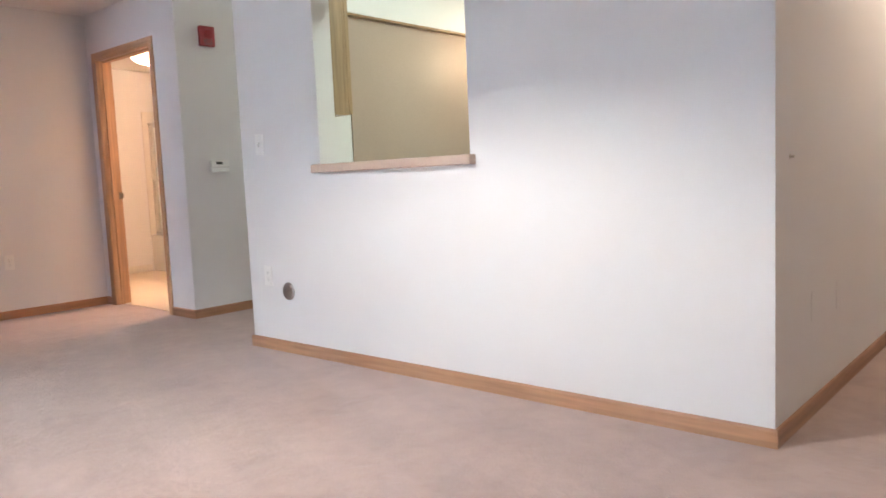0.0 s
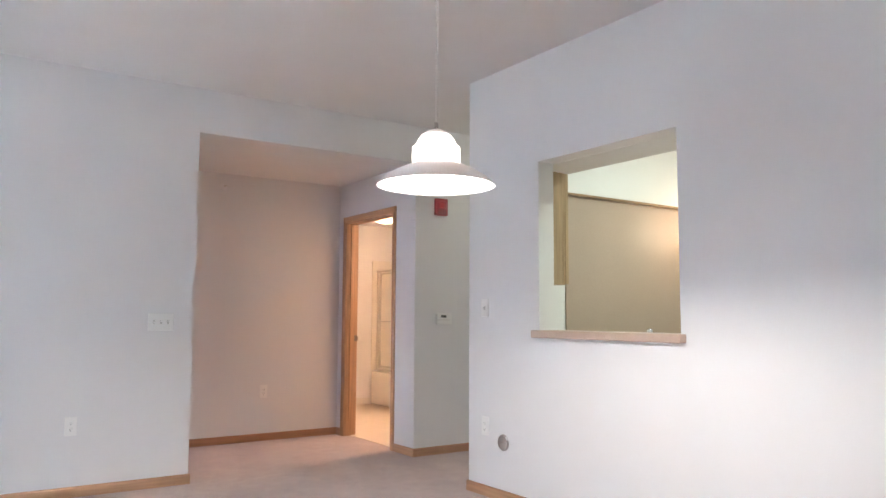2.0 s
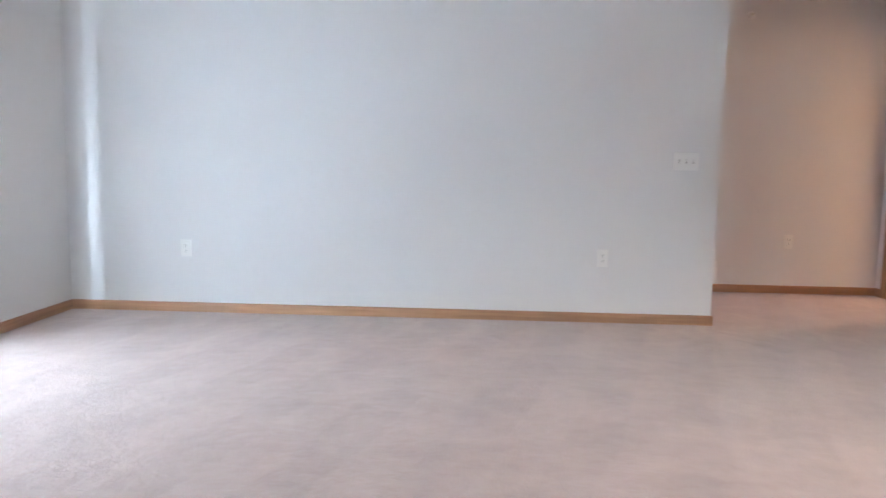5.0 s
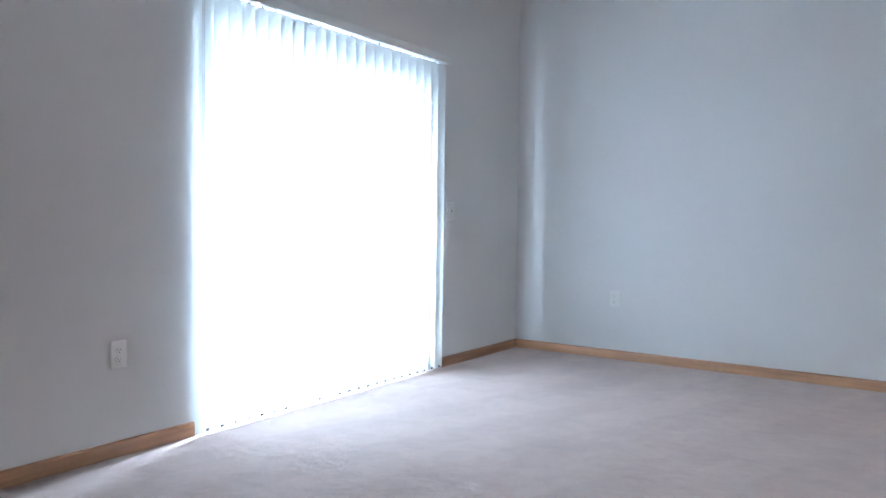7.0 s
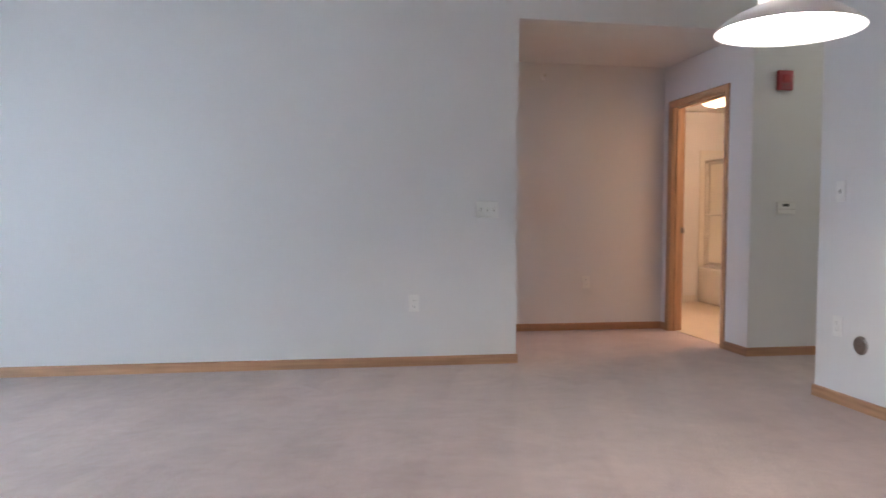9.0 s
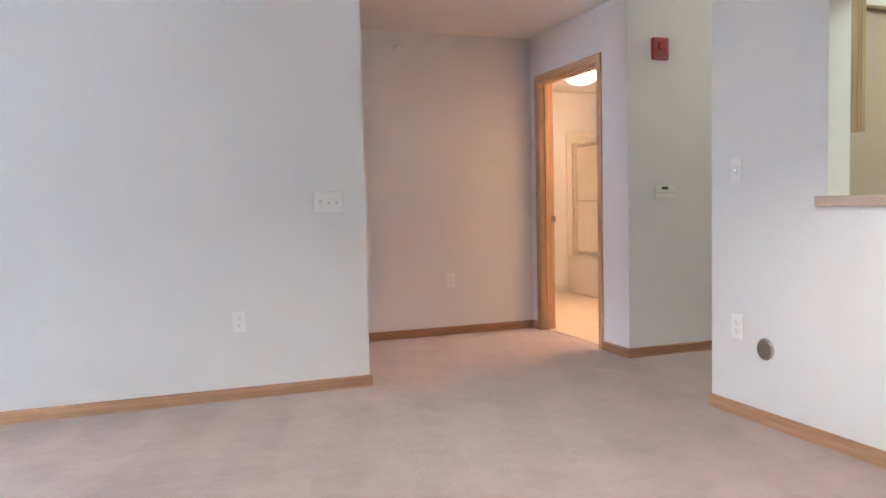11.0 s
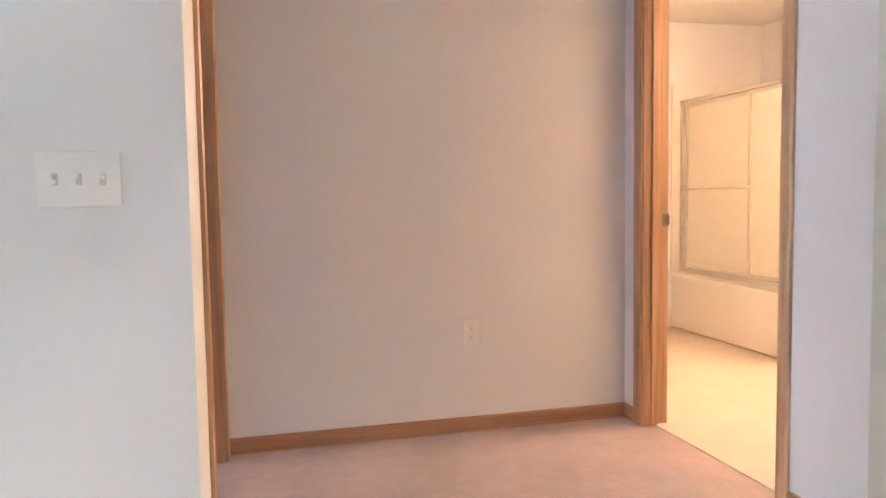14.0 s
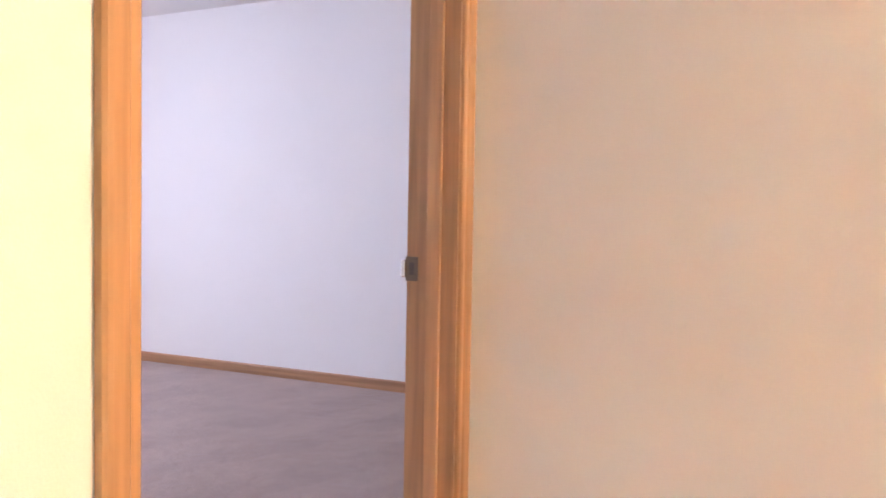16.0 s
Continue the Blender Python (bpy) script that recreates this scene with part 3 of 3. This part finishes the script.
# ---- living room: pendant lamp ----
def pendant_lamp():
    x, y = LAMP_AT
    ob = thing("pendant_lamp", pose(x, y, LAMP_Z), "white enamel pendant lamp hanging on a cord, switched on", "lamp")
    outer = [(0.211, 0.0), (0.209, 0.004), (0.185, 0.028), (0.150, 0.050), (0.115, 0.066), (0.084, 0.078)]
    inner = [(r - 0.003, z - 0.003) for r, z in reversed(outer[1:])]
    part("shade", turned(outer + inner + [outer[0]], 64), SHADE, ob, "grey-white enamel bowl shade", True)
    neck = [(0.084, 0.079), (0.086, 0.090), (0.086, 0.138), (0.080, 0.143), (0.072, 0.150), (0.066, 0.166), (0.054, 0.182)]
    part("neck", turned(neck + [(r - 0.003, z - 0.002) for r, z in reversed(neck)] + [neck[0]], 48), NECK_GLASS, ob, "glowing frosted neck", True)
    part("cap", turned([(0, 0.208), (0.016, 0.205), (0.036, 0.196), (0.054, 0.183), (0.050, 0.180), (0, 0.178)], 32), SHADE, ob, "", True)
    part("socket", turned([(0, 0.178), (0.02, 0.178), (0.02, 0.142), (0, 0.142)], 20), CORD, ob)
    part("cord_grip", turned([(0, 0.232), (0.006, 0.230), (0.008, 0.216), (0.007, 0.206), (0, 0.206)], 16), CHROME, ob, "", True)
    cord = rod((0, 0, 0.23), (0.0, 0.0, CEIL - LAMP_Z - 0.024), 0.0045)
    part("cord", cord, CORD, ob, "thin white cord", True)
    part("ceiling_canopy", turned([(0, CEIL - LAMP_Z), (0.06, CEIL - LAMP_Z), (0.058, CEIL - 1.585), (0.03, CEIL - 1.598), (0, CEIL - 1.600)], 32), CORD, ob, "", True)
    return ob


NECK_GLASS = translucent_material("frosted_neck", (0.93, 0.91, 0.88), 0.6)
pendant_lamp()


# ---- wall plates; local x right, y up, z out of the wall ----
def on_north(x, z, y=0.0):
    return pose(x, y, z, 90, 0, 0)


def on_hatch_wall(y, z, x=XP):
    return pose(x, y, z, 90, 0, -90)


def on_west(y, z):
    return pose(XL, y, z, 90, 0, 90)


def plate_body(w, h):
    bm = block(-w / 2, w / 2, -h / 2, h / 2, 0, 0.006)
    es = [e for e in bm.edges if min(v.co.z for v in e.verts) > 0.005 or abs(e.verts[0].co.z - e.verts[1].co.z) > 0.005]
    bmesh.ops.bevel(bm, geom=es, offset=0.003, segments=2, affect="EDGES", profile=0.5)
    return bm


def screw(parent, x, y, z=0.006):
    bm = turned([(0, 0.0012), (0.0028, 0.0010), (0.0034, 0), (0, 0)], 12)
    bm.transform(Matrix.Translation((x, y, z)))
    return part("screw", bm, PLASTIC, parent)


def outlet(m, label, group="wall outlets"):
    ob = thing("wall_outlet", m, label, "outlet", group)
    part("plate", plate_body(0.072, 0.117), PLASTIC, ob)
    for y in (-0.0195, 0.0195):
        bm = turned([(0, 0.009), (0.0155, 0.009), (0.0165, 0.0082), (0.0165, 0.006), (0, 0.006)], 28)
        bm.transform(Matrix.Translation((0, y, 0)))
        face = part("receptacle", bm, PLASTIC, ob)
        for x, h in ((-0.0063, 0.0042), (0.0063, 0.0034)):
            part("slot", block(x - 0.0011, x + 0.0011, y + 0.002 - h, y + 0.002 + h, 0.0086, 0.0094), SLOT, face)
        hole = turned([(0, 0.0094), (0.0022, 0.0094), (0.0022, 0.0086), (0, 0.0086)], 12)
        hole.transform(Matrix.Translation((0, y - 0.0085, 0)))
        part("ground_hole", hole, SLOT, face)
    screw(ob, 0, 0)
    return ob


def blank_plate(m, label):
    ob = thing("blank_plate", m, label, "cover plate", "blank plates")
    part("plate", block(-0.036, 0.036, -0.0585, 0.0585, 0, 0.002, 0.0009, 2), PAINT, ob)
    screw(ob, 0, 0.042, 0.0015), screw(ob, 0, -0.042, 0.0015)
    return ob


def light_switch(m, gangs, label):
    ob = thing("light_switch", m, label, "light switch", "light switches")
    w = 0.072 + 0.046 * (gangs - 1)
    part("plate", plate_body(w, 0.117), PLASTIC, ob)
    for i in range(gangs):
        x = (i - (gangs - 1) / 2) * 0.046
        part("toggle_collar", block(x - 0.006, x + 0.006, -0.0125, 0.0125, 0.0055, 0.0072, 0.0008, 1), SLOT_SOFT, ob)
        bm = block(-0.0042, 0.0042, -0.005, 0.005, 0, 0.016, 0.0018)
        bm.transform(pose(x, 0.002, 0.006, -28 if i else 28, 0, 0))
        part("toggle", bm, PLASTIC, ob, "", True)
        screw(ob, x, 0.030), screw(ob, x, -0.030)
    return ob


SLOT_SOFT = material("toggle_gap", (0.58, 0.56, 0.53), 0.6)
light_switch(on_north(-0.216, 1.09), 3, "ivory three-gang toggle switch plate beside the hall opening")
outlet(on_north(-0.735, 0.437), "ivory wall outlet beside the hall opening")
outlet(on_north(-3.577, 0.443), "ivory wall outlet near the patio corner")
outlet(on_north(1.052, 0.443, YB), "ivory wall outlet on the hall's back wall")
outlet(on_hatch_wall(-1.357, 0.437), "ivory wall outlet below the hatch wall's corner")
outlet(on_west(-3.432, 0.43), "ivory wall outlet beside the blinds")
light_switch(on_west(-0.955, 1.07), 1, "ivory single toggle switch beside the blinds")
light_switch(on_hatch_wall(-1.352, 1.195), 1, "ivory single toggle switch on the hatch wall")
blank_plate(pose(1.96, YPN, 0.42, 90, 0, 0), "painted-over blank plate low on the wall")
blank_plate(pose(2.32, YPN, 0.41, 90, 0, 0), "painted-over blank plate low on the wall")


def round_cover():
    ob = thing("round_cover_plate", on_hatch_wall(-1.541, 0.357), "round brushed steel floor-level inlet cover", "cover plate")
    part("disc", turned([(0, 0.010), (0.018, 0.0105), (0.040, 0.012), (0.047, 0.010), (0.051, 0.004), (0.051, 0), (0, 0)], 48), STEEL, ob, "", True)
    part("screw", turned([(0, 0.0135), (0.005, 0.0125), (0.006, 0.010), (0, 0.010)], 16), CHROME, ob, "", True)
    # chrome block shaped in place of the highlight on the upper right rim
    bm = block(-0.014, 0.014, 0.041, 0.053, 0.002, 0.016, 0.003)
    bm.transform(pose(0, 0, 0, 0, 0, -55))
    part("rim_glint", bm, CHROME, ob, "bright rim highlight shaped as a chrome block", True)


round_cover()


def fire_alarm():
    ob = thing("fire_alarm", on_north(2.045, 2.068), "dark red fire alarm strobe on the wall", "fire alarm")
    body = part("housing", block(-0.062, 0.062, -0.073, 0.073, 0, 0.034, 0.008, 3), RED, ob)
    part("strobe_lens", block(-0.030, 0.030, -0.012, 0.040, 0.034, 0.050, 0.008, 3), LENS, ob, "dull red strobe lens")
    for i in range(5):
        part("sounder_slot", block(-0.036, 0.036, -0.062 + i * 0.009, -0.059 + i * 0.009, 0.0335, 0.0347), SLOT, body)


fire_alarm()


def thermostat():
    ob = thing("thermostat", on_north(2.082, 1.118), "white thermostat with a small grey display", "thermostat")
    body = part("body", block(-0.078, 0.078, -0.047, 0.047, 0, 0.026, 0.008, 3), PLASTIC, ob)
    part("display", block(-0.036, 0.018, 0.012, 0.032, 0.0255, 0.0268, 0.0005, 1), LCD, body, "grey display")
    part("button", block(0.028, 0.042, 0.016, 0.028, 0.0255, 0.028, 0.001, 1), FRAME, body)
    part("cover_seam", block(-0.070, 0.070, -0.010, -0.006, 0.0255, 0.0264), SLOT_SOFT, body)


thermostat()


def sprinkler():
    ob = thing("sprinkler_head", pose(0.63, YB, 2.305, 90, 0, 0), "small painted sidewall sprinkler head", "sprinkler")
    part("escutcheon", turned([(0, 0.005), (0.020, 0.005), (0.028, 0.003), (0.030, 0), (0, 0)], 28), PAINT, ob, "", True)
    part("stem", turned([(0, 0.005), (0.008, 0.005), (0.008, 0.030), (0.005, 0.034), (0, 0.034)], 16), SATIN, ob, "", True)
    part("deflector", block(-0.014, 0.014, -0.001, 0.011, 0.034, 0.0365, 0.001, 1), SATIN, ob)


sprinkler()
part("hook", turned([(0, 0.016), (0.005, 0.014), (0.004, 0.004), (0.009, 0.002), (0.009, 0), (0, 0)], 16), SATIN,
     thing("wall_hook", pose(1.656, YPN, 0.985, 90, 0, 0), "small metal wall hook on the painted wall", "hook"))


# ---- patio door and blinds ----
def patio_door():
    y0, y1, _, z1 = SLIDER
    ob = thing("patio_door", pose(XL - 0.06, y0, 0), "white vinyl sliding glass patio door behind the blinds", "patio door")
    w = y1 - y0
    part("sill_track", block(-0.055, 0.055, 0, w, 0.001, 0.035, 0.003), FRAME, ob)
    part("head", block(-0.055, 0.055, 0, w, z1 - 0.045, z1 - 0.001, 0.003), FRAME, ob)
    for a, b in ((0, 0.045), (w - 0.045, w)):
        part("side_frame", block(-0.055, 0.055, a, b, 0.035, z1 - 0.045, 0.003), FRAME, ob)
    for x, a, b, name in ((-0.025, 0.045, w / 2 + 0.03, "fixed_panel"), (0.025, w / 2 - 0.03, w - 0.045, "sliding_panel")):
        pane = part(name, block(x - 0.003, x + 0.003, a + 0.06, b - 0.06, 0.12, z1 - 0.12), CLEAR, ob, "clear glass pane")
        pane.visible_shadow = False
        for c, d in ((a, a + 0.062), (b - 0.062, b)):
            part("stile", block(x - 0.018, x + 0.018, c, d, 0.036, z1 - 0.046, 0.003), FRAME, pane)
        for c, d in ((0.036, 0.122), (z1 - 0.122, z1 - 0.046)):
            part("rail", block(x - 0.018, x + 0.018, a + 0.062, b - 0.062, c, d, 0.003), FRAME, pane)
    return ob


patio_door()


def vane_mesh(h):
    """One slightly curved vinyl strip with a clipped top."""
    bm = bmesh.new()
    n, w = 6, 0.100
    rows = [[bm.verts.new((0.003 * (1 - (2 * i / n - 1) ** 2), -w / 2 + w * i / n, z)) for i in range(n + 1)] for z in (0, h - 0.012)]
    tip = [bm.verts.new((0.003, y, h)) for y in (-0.020, 0.020)]
    for i in range(n):
        bm.faces.new([rows[0][i], rows[0][i + 1], rows[1][i + 1], rows[1][i]])
    bm.faces.new(rows[1] + tip[::-1])
    return mesh_of("vane", bm, VANE, True)


def vertical_blinds():
    y0, y1, top = -3.05, -1.075, 2.085
    ob = thing("vertical_blinds", pose(XL, y0, 0), "white vinyl vertical blinds drawn across the patio door", "blinds")
    rail = part("headrail", block(0.002, 0.065, 0, y1 - y0, top - 0.038, top, 0.004), FRAME, ob, "white headrail")
    part("valance", block(0.068, 0.073, -0.004, y1 - y0 + 0.004, top - 0.042, top + 0.006, 0.002), FRAME, rail)
    for f in (0.06, 0.5, 0.94):
        part("bracket", block(0.002, 0.05, f * (y1 - y0) - 0.015, f * (y1 - y0) + 0.015, top + 0.0005, top + 0.012, 0.002), STEEL, rail)
    count = 24
    h = top - 0.05 - 0.012
    me = vane_mesh(h)
    for i in range(count):
        y = 0.045 + i * (y1 - y0 - 0.09) / (count - 1)
        v = new("vane", me)
        v.parent = ob
        v.location = (0.028, y, 0.012)
        v.rotation_euler = (0, 0, radians(5 + random.uniform(-1.2, 1.2)))
        part("bottom_weight", block(0.0045, 0.0085, -0.010, 0.010, 0.004, 0.016, 0.001, 1), SLOT, v, "small dark weight")
        part("vane_clip", block(-0.004, 0.006, -0.006, 0.006, h, h + 0.014, 0.001, 1), FRAME, v)
    for k in range(2):
        part("chain", rod((0.040 + 0.012 * k, 0.012, 0.30), (0.040 + 0.012 * k, 0.012, top - 0.04), 0.0018, 6), FRAME, ob)
    return ob


vertical_blinds()


def bedroom_window():
    ob = thing("bedroom_window", pose(XL - 0.06, 0.5, 0.9), "white vinyl bedroom window", "window", kind="structure")
    for a, b, c, d, nm in ((0, 1.4, 0, 0.05, "window_sill"), (0, 1.4, 1.15, 1.2, "window_head"), (0, 0.05, 0.05, 1.15, "side_frame"),
                           (1.35, 1.4, 0.05, 1.15, "side_frame"), (0.675, 0.725, 0.05, 1.15, "mullion")):
        part(nm, block(-0.03, 0.03, a, b, c, d, 0.003), FRAME, ob)
    for a, b in ((0.05, 0.675), (0.725, 1.35)):
        pane = part("pane", block(-0.003, 0.003, a, b, 0.05, 1.15), CLEAR, ob)
        pane.visible_shadow = False


bedroom_window()
